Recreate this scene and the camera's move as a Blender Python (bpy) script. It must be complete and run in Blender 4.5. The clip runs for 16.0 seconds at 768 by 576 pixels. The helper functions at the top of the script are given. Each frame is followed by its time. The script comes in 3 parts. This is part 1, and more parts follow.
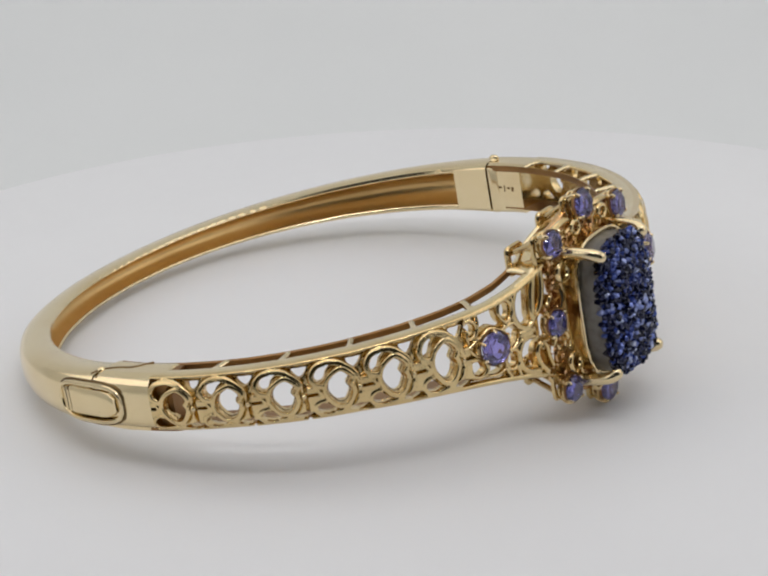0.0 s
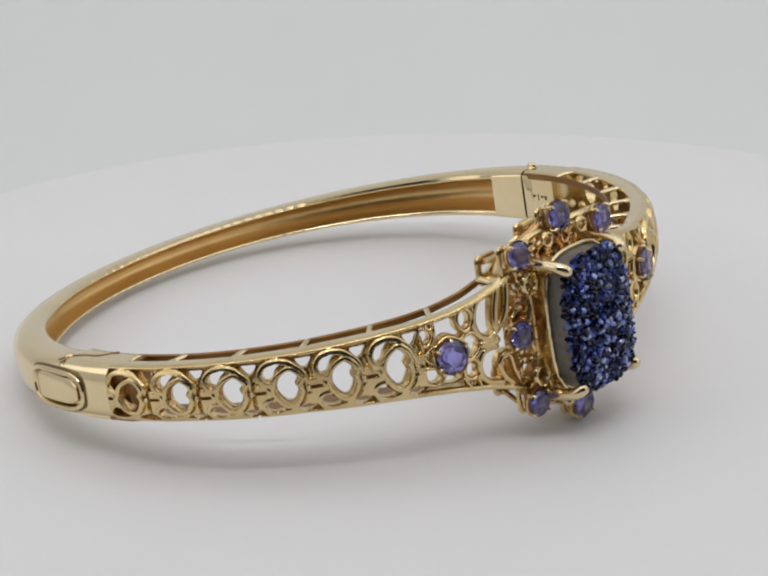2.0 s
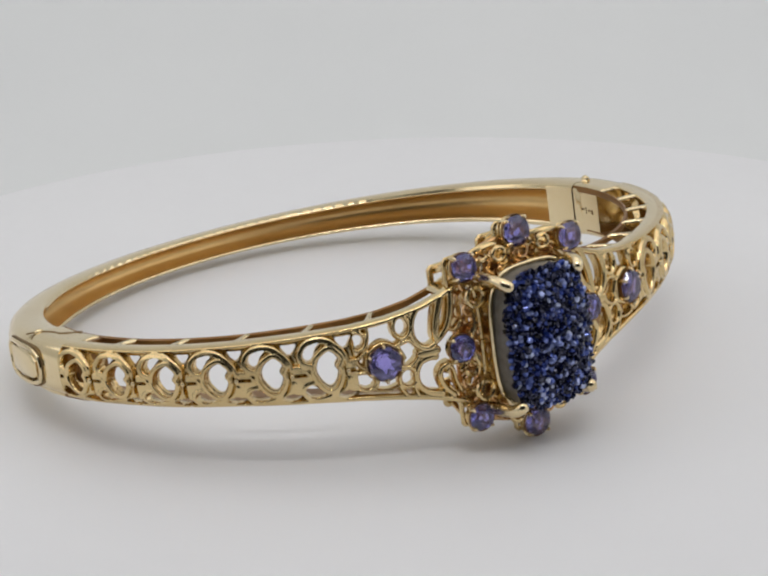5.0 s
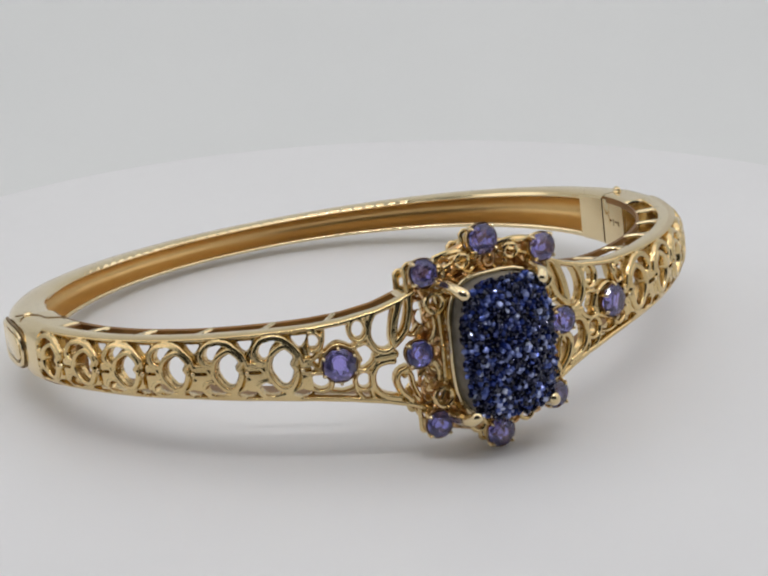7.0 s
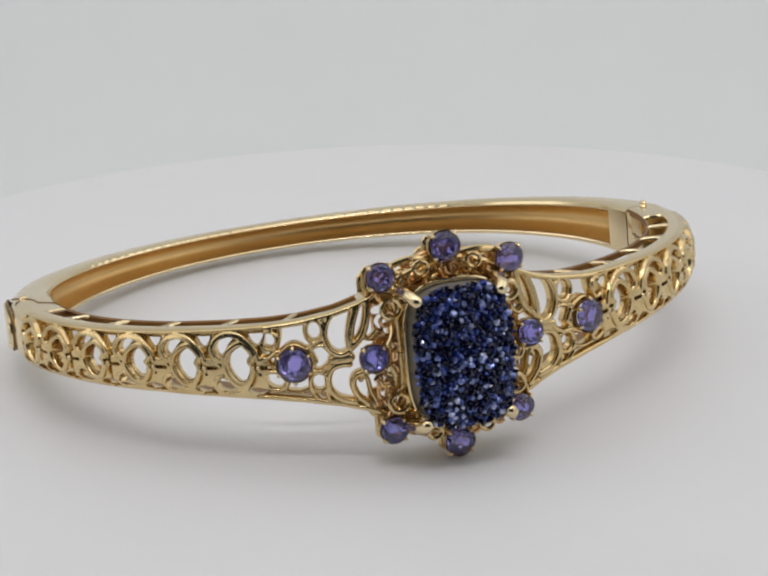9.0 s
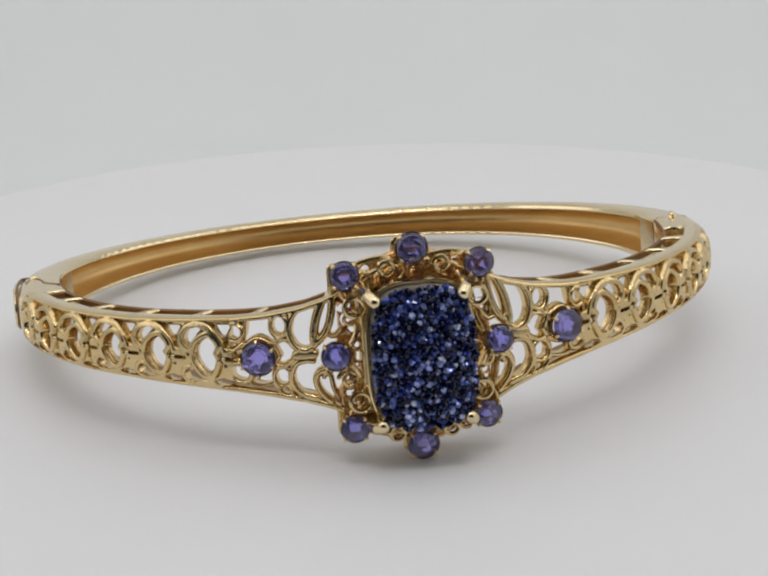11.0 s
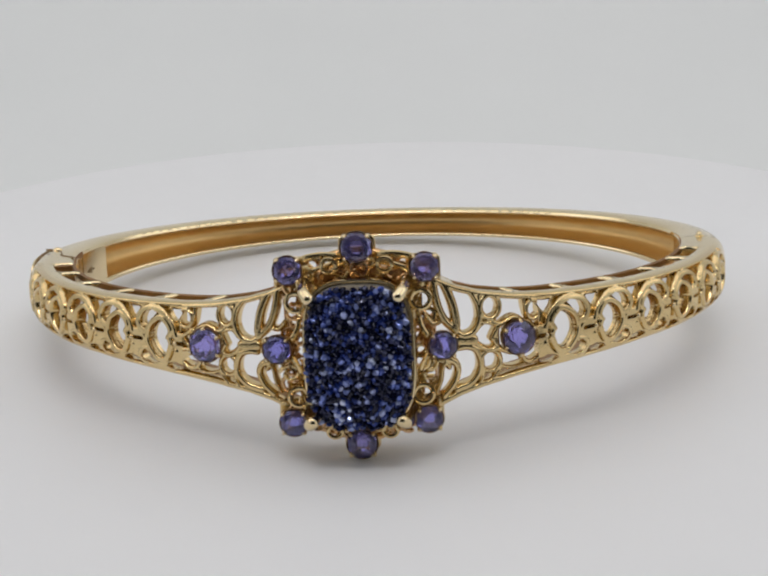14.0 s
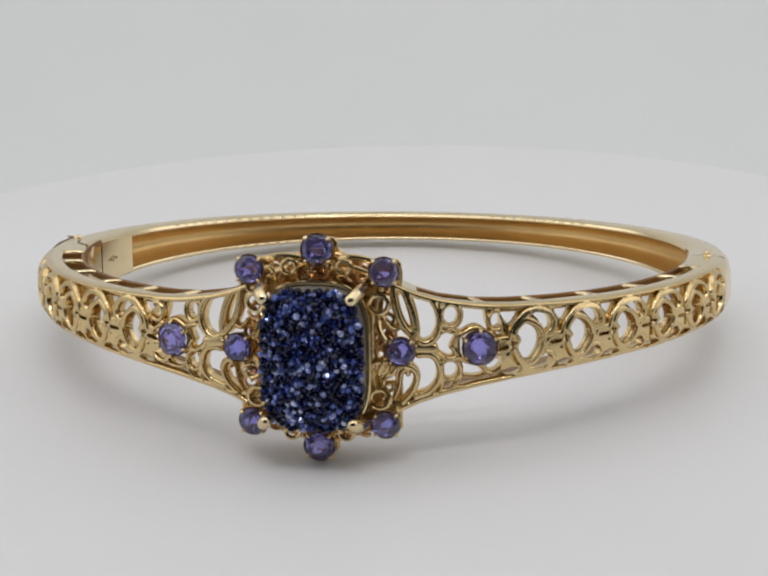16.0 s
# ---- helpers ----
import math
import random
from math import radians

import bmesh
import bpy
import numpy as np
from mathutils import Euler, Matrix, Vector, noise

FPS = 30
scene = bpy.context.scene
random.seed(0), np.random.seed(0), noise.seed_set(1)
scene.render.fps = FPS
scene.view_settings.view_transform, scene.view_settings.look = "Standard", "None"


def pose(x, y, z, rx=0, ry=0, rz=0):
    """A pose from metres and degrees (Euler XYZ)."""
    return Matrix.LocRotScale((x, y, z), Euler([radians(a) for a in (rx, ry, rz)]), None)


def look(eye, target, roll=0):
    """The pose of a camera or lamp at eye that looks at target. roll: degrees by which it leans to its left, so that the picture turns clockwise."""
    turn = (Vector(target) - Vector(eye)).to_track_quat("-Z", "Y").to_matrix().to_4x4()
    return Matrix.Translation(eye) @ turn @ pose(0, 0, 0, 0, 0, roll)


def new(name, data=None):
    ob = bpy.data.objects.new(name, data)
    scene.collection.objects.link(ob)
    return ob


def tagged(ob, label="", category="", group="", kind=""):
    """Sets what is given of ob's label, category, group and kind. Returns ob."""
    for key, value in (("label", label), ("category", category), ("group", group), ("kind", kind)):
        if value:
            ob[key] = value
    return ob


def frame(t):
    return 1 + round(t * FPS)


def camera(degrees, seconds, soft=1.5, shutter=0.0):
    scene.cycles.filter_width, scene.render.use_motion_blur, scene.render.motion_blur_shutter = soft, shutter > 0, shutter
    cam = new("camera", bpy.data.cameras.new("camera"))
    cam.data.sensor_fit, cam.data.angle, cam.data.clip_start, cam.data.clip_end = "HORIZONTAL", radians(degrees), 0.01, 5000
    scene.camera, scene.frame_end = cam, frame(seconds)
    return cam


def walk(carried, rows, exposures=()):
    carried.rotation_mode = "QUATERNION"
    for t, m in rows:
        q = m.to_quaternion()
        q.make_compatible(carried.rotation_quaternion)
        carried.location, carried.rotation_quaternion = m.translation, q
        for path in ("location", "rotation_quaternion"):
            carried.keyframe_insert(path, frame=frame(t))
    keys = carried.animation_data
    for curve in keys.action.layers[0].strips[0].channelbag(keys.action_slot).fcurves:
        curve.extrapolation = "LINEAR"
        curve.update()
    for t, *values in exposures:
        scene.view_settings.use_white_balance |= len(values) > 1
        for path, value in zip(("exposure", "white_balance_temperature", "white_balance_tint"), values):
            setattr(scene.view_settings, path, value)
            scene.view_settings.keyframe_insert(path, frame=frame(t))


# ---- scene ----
cam = camera(16.898, 16.0, soft=2.2)
walk(cam, [
    (0.0, pose(0, -0.22, 0.0903, 68.997, 1.490, -0.618)),
    (0.5, pose(0, -0.22, 0.0903, 69.002, 1.488, -0.625)),
    (1.0, pose(0, -0.22, 0.0903, 69.017, 1.480, -0.644)),
    (1.5, pose(0, -0.22, 0.0903, 69.042, 1.478, -0.649)),
    (2.0, pose(0, -0.22, 0.0903, 69.056, 1.475, -0.659)),
    (2.5, pose(0, -0.22, 0.0903, 69.050, 1.472, -0.666)),
    (3.0, pose(0, -0.22, 0.0903, 69.055, 1.469, -0.673)),
    (3.5, pose(0, -0.22, 0.0903, 69.062, 1.471, -0.669)),
    (4.0, pose(0, -0.22, 0.0903, 69.072, 1.467, -0.678)),
    (6.5, pose(0, -0.22, 0.0903, 69.111, 1.459, -0.699)),
    (7.0, pose(0, -0.22, 0.0903, 69.118, 1.454, -0.713)),
    (7.5, pose(0, -0.22, 0.0903, 69.129, 1.457, -0.704)),
    (8.0, pose(0, -0.22, 0.0903, 69.147, 1.451, -0.722)),
    (8.5, pose(0, -0.22, 0.0903, 69.163, 1.446, -0.735)),
    (9.0, pose(0, -0.22, 0.0903, 69.170, 1.436, -0.761)),
    (11.5, pose(0, -0.22, 0.0903, 69.110, 1.475, -0.658)),
    (12.0, pose(0, -0.22, 0.0903, 69.092, 1.471, -0.668)),
    (12.5, pose(0, -0.22, 0.0903, 69.074, 1.476, -0.655)),
    (13.0, pose(0, -0.22, 0.0903, 69.064, 1.481, -0.641)),
    (13.5, pose(0, -0.22, 0.0903, 69.069, 1.488, -0.625)),
    (14.0, pose(0, -0.22, 0.0903, 69.077, 1.485, -0.631)),
    (14.5, pose(0, -0.22, 0.0903, 69.086, 1.482, -0.639)),
    (15.0, pose(0, -0.22, 0.0903, 69.111, 1.475, -0.658)),
    (15.5, pose(0, -0.22, 0.0903, 69.137, 1.471, -0.670)),
    (16.0, pose(0, -0.22, 0.0903, 69.147, 1.474, -0.660)),
])

MM = 0.001
SPIN_START, SPIN_RATE = 62.0, 4.1965      # degrees, degrees per second

# ---- world and light ----
world = bpy.data.worlds.new("room")
scene.world = world
world.use_nodes = True
world.node_tree.nodes["Background"].inputs[0].default_value = (0.80, 0.86, 1.0, 1)
world.node_tree.nodes["Background"].inputs[1].default_value = 0.045


def area_lamp(name, eye, target, sx, sy, watts, colour):
    lamp = bpy.data.lights.new(name, "AREA")
    lamp.shape, lamp.size, lamp.size_y, lamp.energy, lamp.color = "RECTANGLE", sx, sy, watts, colour
    ob = new(name, lamp)
    ob.matrix_world = look(eye, target)
    return ob


area_lamp("tent_lamp_top", (0.0, 0.03, 0.395), (0, 0.03, 0), 0.54, 0.46, 0.51, (1.0, 0.985, 0.995))
area_lamp("tent_lamp_front", (0.0, -0.16, 0.385), (0, 0.0, 0), 0.30, 0.012, 0.25, (1.0, 0.98, 0.97))
# unseen fill from both sides, added to soften the bracelet's shadow
for side_x in (-0.29, 0.29):
    area_lamp("fill_lamp_side", (side_x, 0.0, 0.17), (0, 0, 0.10), 0.44, 0.26, 0.265, (1.0, 0.985, 1.0))


# ---- materials ----
def material(name):
    m = bpy.data.materials.new(name)
    m.use_nodes = True
    nt = m.node_tree
    return m, nt, nt.nodes["Principled BSDF"]


def node(nt, kind, **inputs):
    n = nt.nodes.new(kind)
    for k, v in inputs.items():
        n.inputs[k.replace("_", " ")].default_value = v
    return n


def surface(name, dark, light, rough, metal, scale, bump=0.0, bump_scale=None, coat=0.0):
    """A surface whose colour and gloss drift between two tones at two scales, with fine relief."""
    m, nt, b = material(name)
    pos = nt.nodes.new("ShaderNodeTexCoord")
    big = node(nt, "ShaderNodeTexNoise", Scale=scale, Detail=4.0, Roughness=0.6)
    fine = node(nt, "ShaderNodeTexNoise", Scale=bump_scale or scale * 9, Detail=6.0, Roughness=0.65)
    for n in (big, fine):
        nt.links.new(pos.outputs["Object"], n.inputs["Vector"])
    ramp = nt.nodes.new("ShaderNodeValToRGB")
    ramp.color_ramp.elements[0].color, ramp.color_ramp.elements[1].color = (*dark, 1), (*light, 1)
    ramp.color_ramp.elements[0].position, ramp.color_ramp.elements[1].position = 0.3, 0.7
    nt.links.new(big.outputs["Fac"], ramp.inputs["Fac"])
    nt.links.new(ramp.outputs["Color"], b.inputs["Base Color"])
    mr = node(nt, "ShaderNodeMapRange", To_Min=rough * 0.75, To_Max=rough * 1.3)
    nt.links.new(fine.outputs["Fac"], mr.inputs["Value"])
    nt.links.new(mr.outputs["Result"], b.inputs["Roughness"])
    b.inputs["Metallic"].default_value = metal
    b.inputs["Coat Weight"].default_value = coat
    if bump:
        bp = node(nt, "ShaderNodeBump", Strength=bump, Distance=0.00006)
        nt.links.new(fine.outputs["Fac"], bp.inputs["Height"])
        nt.links.new(bp.outputs["Normal"], b.inputs["Normal"])
    return m


GOLD = surface("yellow_gold", (0.81, 0.65, 0.38), (0.87, 0.73, 0.46), 0.15, 1.0, 180, 0.25, 1400)
CAST = surface("cast_gold", (0.70, 0.51, 0.24), (0.80, 0.63, 0.34), 0.15, 1.0, 300, 0.5, 1800)
ROSE = surface("worn_rose_gold", (0.66, 0.40, 0.19), (0.78, 0.52, 0.27), 0.22, 1.0, 300, 0.6, 1500)
GROOVE = surface("brushed_gold_groove", (0.68, 0.45, 0.18), (0.78, 0.55, 0.25), 0.38, 1.0, 120, 0.12, 900)
# unpolished gold, its colour darkened to stand for shade in the hollow band
DULL_SHADED = surface("shaded_unpolished_gold", (0.24, 0.125, 0.045), (0.36, 0.20, 0.08), 0.42, 1.0, 300, 0.5, 1200)
GREY_STONE = surface("grey_agate", (0.10, 0.088, 0.072), (0.23, 0.21, 0.18), 0.22, 0.0, 400, 0.2, 2500)
STAMP = surface("stamped_groove", (0.20, 0.13, 0.06), (0.30, 0.20, 0.09), 0.45, 1.0, 500)
WHITE_DISC = surface("white_acrylic", (0.78, 0.78, 0.79), (0.81, 0.81, 0.815), 0.50, 0.0, 14, 0.03, 500)
WHITE_SHEET = surface("white_backdrop_sheet", (0.74, 0.755, 0.75), (0.78, 0.79, 0.785), 0.75, 0.0, 9, 0.05, 400)
WHITE_CLOTH = surface("white_tent_cloth", (0.74, 0.75, 0.75), (0.80, 0.80, 0.80), 0.85, 0.0, 12, 0.2, 900)


def violet_gem():
    m, nt, b = material("violet_gem")
    info = nt.nodes.new("ShaderNodeObjectInfo")
    ramp = nt.nodes.new("ShaderNodeValToRGB")
    ramp.color_ramp.elements[0].color, ramp.color_ramp.elements[1].color = (0.29, 0.28, 0.80, 1), (0.38, 0.33, 0.81, 1)
    nt.links.new(info.outputs["Random"], ramp.inputs["Fac"])
    nt.links.new(ramp.outputs["Color"], b.inputs["Base Color"])
    b.inputs["Transmission Weight"].default_value = 0.96
    b.inputs["IOR"].default_value = 1.69
    b.inputs["Specular IOR Level"].default_value = 0.85
    b.inputs["Roughness"].default_value = 0.01
    return m


def druzy():
    m, nt, b = material("blue_druzy_crystal")
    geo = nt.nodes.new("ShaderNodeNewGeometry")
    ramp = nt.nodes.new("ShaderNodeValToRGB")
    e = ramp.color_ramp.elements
    # pale stops paint glints on random crystals, near-black stops the dark gaps
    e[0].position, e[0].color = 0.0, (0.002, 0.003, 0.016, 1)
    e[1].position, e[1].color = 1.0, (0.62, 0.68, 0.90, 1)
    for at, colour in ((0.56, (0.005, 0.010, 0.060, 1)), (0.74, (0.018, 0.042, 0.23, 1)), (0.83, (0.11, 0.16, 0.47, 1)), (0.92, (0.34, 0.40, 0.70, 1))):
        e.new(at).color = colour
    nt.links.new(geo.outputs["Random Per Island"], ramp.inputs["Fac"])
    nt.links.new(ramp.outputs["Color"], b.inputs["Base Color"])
    b.inputs["Metallic"].default_value = 0.5
    b.inputs["Roughness"].default_value = 0.13
    b.inputs["Coat Weight"].default_value = 0.3
    b.inputs["Coat Roughness"].default_value = 0.04
    return m


GEM, DRUZY = violet_gem(), druzy()


# ---- mesh helpers (all bracelet measures in millimetres, in the bracelet's own space) ----
def mesh_object(name, verts, faces, mat, parent=None, smooth=True, label="", sharp=42):
    me = bpy.data.meshes.new(name)
    me.from_pydata([tuple(c * MM for c in v) for v in verts], [], faces)
    bm = bmesh.new()
    bm.from_mesh(me)
    bmesh.ops.recalc_face_normals(bm, faces=bm.faces)
    bm.to_mesh(me)
    bm.free()
    me.materials.append(mat)
    if smooth:
        for p in me.polygons:
            p.use_smooth = True
        me.set_sharp_from_angle(angle=radians(sharp))
    ob = new(name, me)
    if parent:
        ob.parent = parent
    if label:
        tagged(ob, label)
    return ob


class Soup:
    """Vertices and faces of one part, gathered from several primitives."""

    def __init__(self):
        self.v, self.f = [], []

    def add(self, verts, faces):
        k = len(self.v)
        self.v += [tuple(v) for v in verts]
        self.f += [tuple(i + k for i in f) for f in faces]

    def tube(self, pts, r, sides=8, closed=False, flat=1.0):
        """A wire along points; r may be a number or a list; ends are domed."""
        pts = [Vector(p) for p in pts]
        n = len(pts)
        rs = [r] * n if isinstance(r, (int, float)) else list(r)
        if not closed:
            d0, d1 = (pts[0] - pts[1]).normalized(), (pts[-1] - pts[-2]).normalized()
            pts = [pts[0] + d0 * rs[0] * 0.9, pts[0] + d0 * rs[0] * 0.6] + pts + [pts[-1] + d1 * rs[-1] * 0.6, pts[-1] + d1 * rs[-1] * 0.9]
            rs = [rs[0] * 0.35, rs[0] * 0.8] + rs + [rs[-1] * 0.8, rs[-1] * 0.35]
            n += 4
        verts, side = [], None
        for i in range(n):
            a = pts[(i - 1) % n] if closed or i else pts[0]
            b = pts[(i + 1) % n] if closed or i < n - 1 else pts[-1]
            t = (b - a).normalized()
            if side is None:
                side = t.cross(Vector((0, 0, 1)) if abs(t.z) < 0.9 else Vector((0, 1, 0))).normalized()
            side = (side - t * side.dot(t)).normalized()
            up = t.cross(side)
            for j in range(sides):
                w = 2 * math.pi * j / sides
                verts.append(pts[i] + side * (math.cos(w) * rs[i]) + up * (math.sin(w) * rs[i] * flat))
        faces = []
        for i in range(n if closed else n - 1):
            for j in range(sides):
                p, q = i * sides, ((i + 1) % n) * sides
                faces.append((p + j, p + (j + 1) % sides, q + (j + 1) % sides, q + j))
        if not closed:
            faces += [tuple(range(sides))[::-1], tuple(range((n - 1) * sides, n * sides))]
        self.add(verts, faces)

    def ball(self, c, r, stretch=(1, 1, 1), n=8):
        verts, faces = [], []
        for i in range(1, n):
            for j in range(n + 2):
                a, b = math.pi * i / n, 2 * math.pi * j / (n + 2)
                verts.append((c[0] + r * stretch[0] * math.sin(a) * math.cos(b), c[1] + r * stretch[1] * math.sin(a) * math.sin(b),
                              c[2] + r * stretch[2] * math.cos(a)))
        m = n + 2
        for i in range(n - 2):
            for j in range(m):
                faces.append((i * m + j, i * m + (j + 1) % m, (i + 1) * m + (j + 1) % m, (i + 1) * m + j))
        faces += [tuple(range(m))[::-1], tuple(range((n - 2) * m, (n - 1) * m))]
        self.add(verts, faces)

    def loft(self, rings, closed_ends=True):
        """Joins rings of equal length into a closed skin."""
        m = len(rings[0])
        verts = [p for ring in rings for p in ring]
        faces = []
        for i in range(len(rings) - 1):
            for j in range(m):
                faces.append((i * m + j, i * m + (j + 1) % m, (i + 1) * m + (j + 1) % m, (i + 1) * m + j))
        if closed_ends:
            faces += [tuple(range(m))[::-1], tuple(range((len(rings) - 1) * m, len(rings) * m))]
        self.add(verts, faces)

    def build(self, name, mat, parent, smooth=True, label="", sharp=42):
        return mesh_object(name, self.v, self.f, mat, parent, smooth, label, sharp)


# ---- the oval of the bracelet ----
A, B = 32.0, 27.2                         # outer half axes
FULL = 2.05                               # the back half is a little fuller than an ellipse


def oval(phi):
    """Point and outward normal of the outer oval; phi in degrees, -90 is the front, 0 the hinge, 180 the clasp."""
    c, s = math.cos(radians(phi)), math.sin(radians(phi))
    if s <= 0:
        return Vector((A * c, B * s, 0)), Vector((c / A, s / B, 0)).normalized()
    k = (abs(c) ** FULL + s ** FULL) ** (-1 / FULL)
    n = Vector((math.copysign(abs(c) ** (FULL - 1), c) / A, s ** (FULL - 1) / B, 0)).normalized()
    return Vector((A * c * k, B * s * k, 0)), n


_d = np.radians(np.linspace(0, 100, 2001))
_len = np.concatenate([[0], np.cumsum(np.hypot(A * np.diff(np.sin(_d)), B * np.diff(np.cos(_d))))])


def front(s, side):
    """Point and normal at s millimetres along the oval from its front; side -1 goes to the clasp, +1 to the hinge."""
    d = math.degrees(float(np.interp(s, _len, _d)))
    return oval(-90 + side * d)


HEIGHT_AT = (0, 4.5, 5.5, 6.5, 8, 10, 13, 16, 20, 26, 36, 47, 60)
HEIGHT = (6.2, 6.2, 5.75, 5.25, 4.6, 4.02, 3.48, 3.15, 2.90, 2.62, 2.40, 2.32, 2.3)
MIDDLE = (0.1, 0.1, 0.1, 0.1, 0.1, 0.12, 0.18, 0.28, 0.41, 0.55, 0.68, 0.70, 0.70)
BACK_MIDDLE = 0.53


def half_height(s):
    return float(np.interp(s, HEIGHT_AT, HEIGHT))


def middle(s):
    """Height of the band's middle line over the bracelet's own plane."""
    return float(np.interp(s, HEIGHT_AT, MIDDLE))


def flange_depth(s):
    return float(np.interp(s, (6, 10, 16, 24, 40, 47), (3.5, 3.6, 3.95, 4.15, 4.15, 4.0)))


def dome(s):
    """How far the outer wall rolls in at its top and bottom edges."""
    return float(np.interp(s, (6, 12, 18, 26, 38, 50), (0.28, 0.42, 0.60, 0.80, 0.95, 0.95)))


def across(s, side):
    """Place on the band of a pattern mark; the hinge side of the pattern sits nearer to the head."""
    return s - float(np.interp(s, (6, 9, 11, 13.65, 15.6, 18.5, 48), (1.40, 1.20, 1.30, 0.88, 1.20, 0.95, 0.90))) if side > 0 else s


def back_size(phi):
    """Half height and depth of the band's back half."""
    k = (1 - math.sin(radians(phi))) ** 1.0
    return 1.40 + 1.17 * k, 2.65 + 1.45 * k


# ---- cut-out plates ----
def plate(soup, field, u0, u1, w0, w1, step, place, thick, round_to, relief=None, w_step=None):
    """A plate where field(u, w) < 0 over a grid, with rounded outer edges; place(u, w, h) gives the point at height h."""
    nu, nw = max(2, int(round((u1 - u0) / step))), max(2, int(round((w1 - w0) / (w_step or step))))
    us, ws = np.linspace(u0, u1, nu + 1), np.linspace(w0, w1, nw + 1)
    U, W = np.meshgrid(us, ws, indexing="ij")
    F = field(U, W)
    F = np.where(np.abs(F) < 1e-4, -1e-4, F)
    G = relief(U, W) if relief else None
    top, low, verts, faces = {}, {}, [], []

    def vert(key, u, w, d, g=0.45):
        if key not in top:
            k = min(1.0, max(0.0, -d / round_to))
            top[key] = len(verts)
            rise = g if relief else 0.45 + 0.55 * math.sqrt(1 - (1 - k) ** 2)
            verts.append(place(u, w, thick * rise))
            low[key] = len(verts)
            verts.append(place(u, w, 0.0))
        return key

    def corner(i, j):
        return vert((i, j), us[i], ws[j], F[i, j], G[i, j] if relief else 0.45)

    def crossing(i, j, k, l):
        t = F[i, j] / (F[i, j] - F[k, l])
        key = ((i, j), (k, l)) if (i, j) < (k, l) else ((k, l), (i, j))
        return vert(key, us[i] + (us[k] - us[i]) * t, ws[j] + (ws[l] - ws[j]) * t, 0.0)

    for i in range(nu):
        for j in range(nw):
            ring = [(i, j), (i + 1, j), (i + 1, j + 1), (i, j + 1)]
            ins = [F[c] < 0 for c in ring]
            if not any(ins):
                continue
            poly, edge = [], []
            for k in range(4):
                a, b = ring[k], ring[(k + 1) % 4]
                if ins[k]:
                    poly.append(corner(*a))
                    on = (a[0] == b[0] and a[0] in (0, nu)) or (a[1] == b[1] and a[1] in (0, nw))
                    if on and ins[(k + 1) % 4]:
                        edge.append((corner(*a), corner(*b)))
                if ins[k] != ins[(k + 1) % 4]:
                    poly.append(crossing(*a, *b))
            if len(poly) < 3:
                continue
            faces.append(tuple(top[p] for p in poly))
            faces.append(tuple(low[p] for p in reversed(poly)))
            for k in range(len(poly)):
                p, q = poly[k], poly[(k + 1) % len(poly)]
                if isinstance(p[0], tuple) and isinstance(q[0], tuple) and len(poly) > 2:
                    edge.append((p, q))
            for p, q in edge:
                faces.append((top[q], top[p], low[p], low[q]))
    soup.add(verts, faces)


def seg(U, W, pts, r):
    """Distance to a wire through points, less its half width."""
    out = np.full(U.shape, 1e9)
    for (a, b), (c, d) in zip(pts, pts[1:]):
        e, f = c - a, d - b
        t = np.clip(((U - a) * e + (W - b) * f) / (e * e + f * f + 1e-12), 0, 1)
        out = np.minimum(out, np.hypot(U - a - t * e, W - b - t * f))
    return out - r


def spline(pts, n=7):
    """A smooth line through points."""
    p = [pts[0], *pts, pts[-1]]
    out = []
    for i in range(1, len(p) - 2):
        for k in range(n):
            t = k / n
            out.append(tuple(0.5 * (2 * p[i][c] + (p[i + 1][c] - p[i - 1][c]) * t
                                    + (2 * p[i - 1][c] - 5 * p[i][c] + 4 * p[i + 1][c] - p[i + 2][c]) * t * t
                                    + (3 * p[i][c] - p[i - 1][c] - 3 * p[i + 1][c] + p[i + 2][c]) * t ** 3) for c in range(len(p[0]))))
    return out + [tuple(pts[-1])]


def loop_points(cx, cy, rx, ry, a0=0, a1=360, n=28):
    return [(cx + rx * math.cos(radians(a0 + (a1 - a0) * i / n)), cy + ry * math.sin(radians(a0 + (a1 - a0) * i / n))) for i in range(n + 1)]


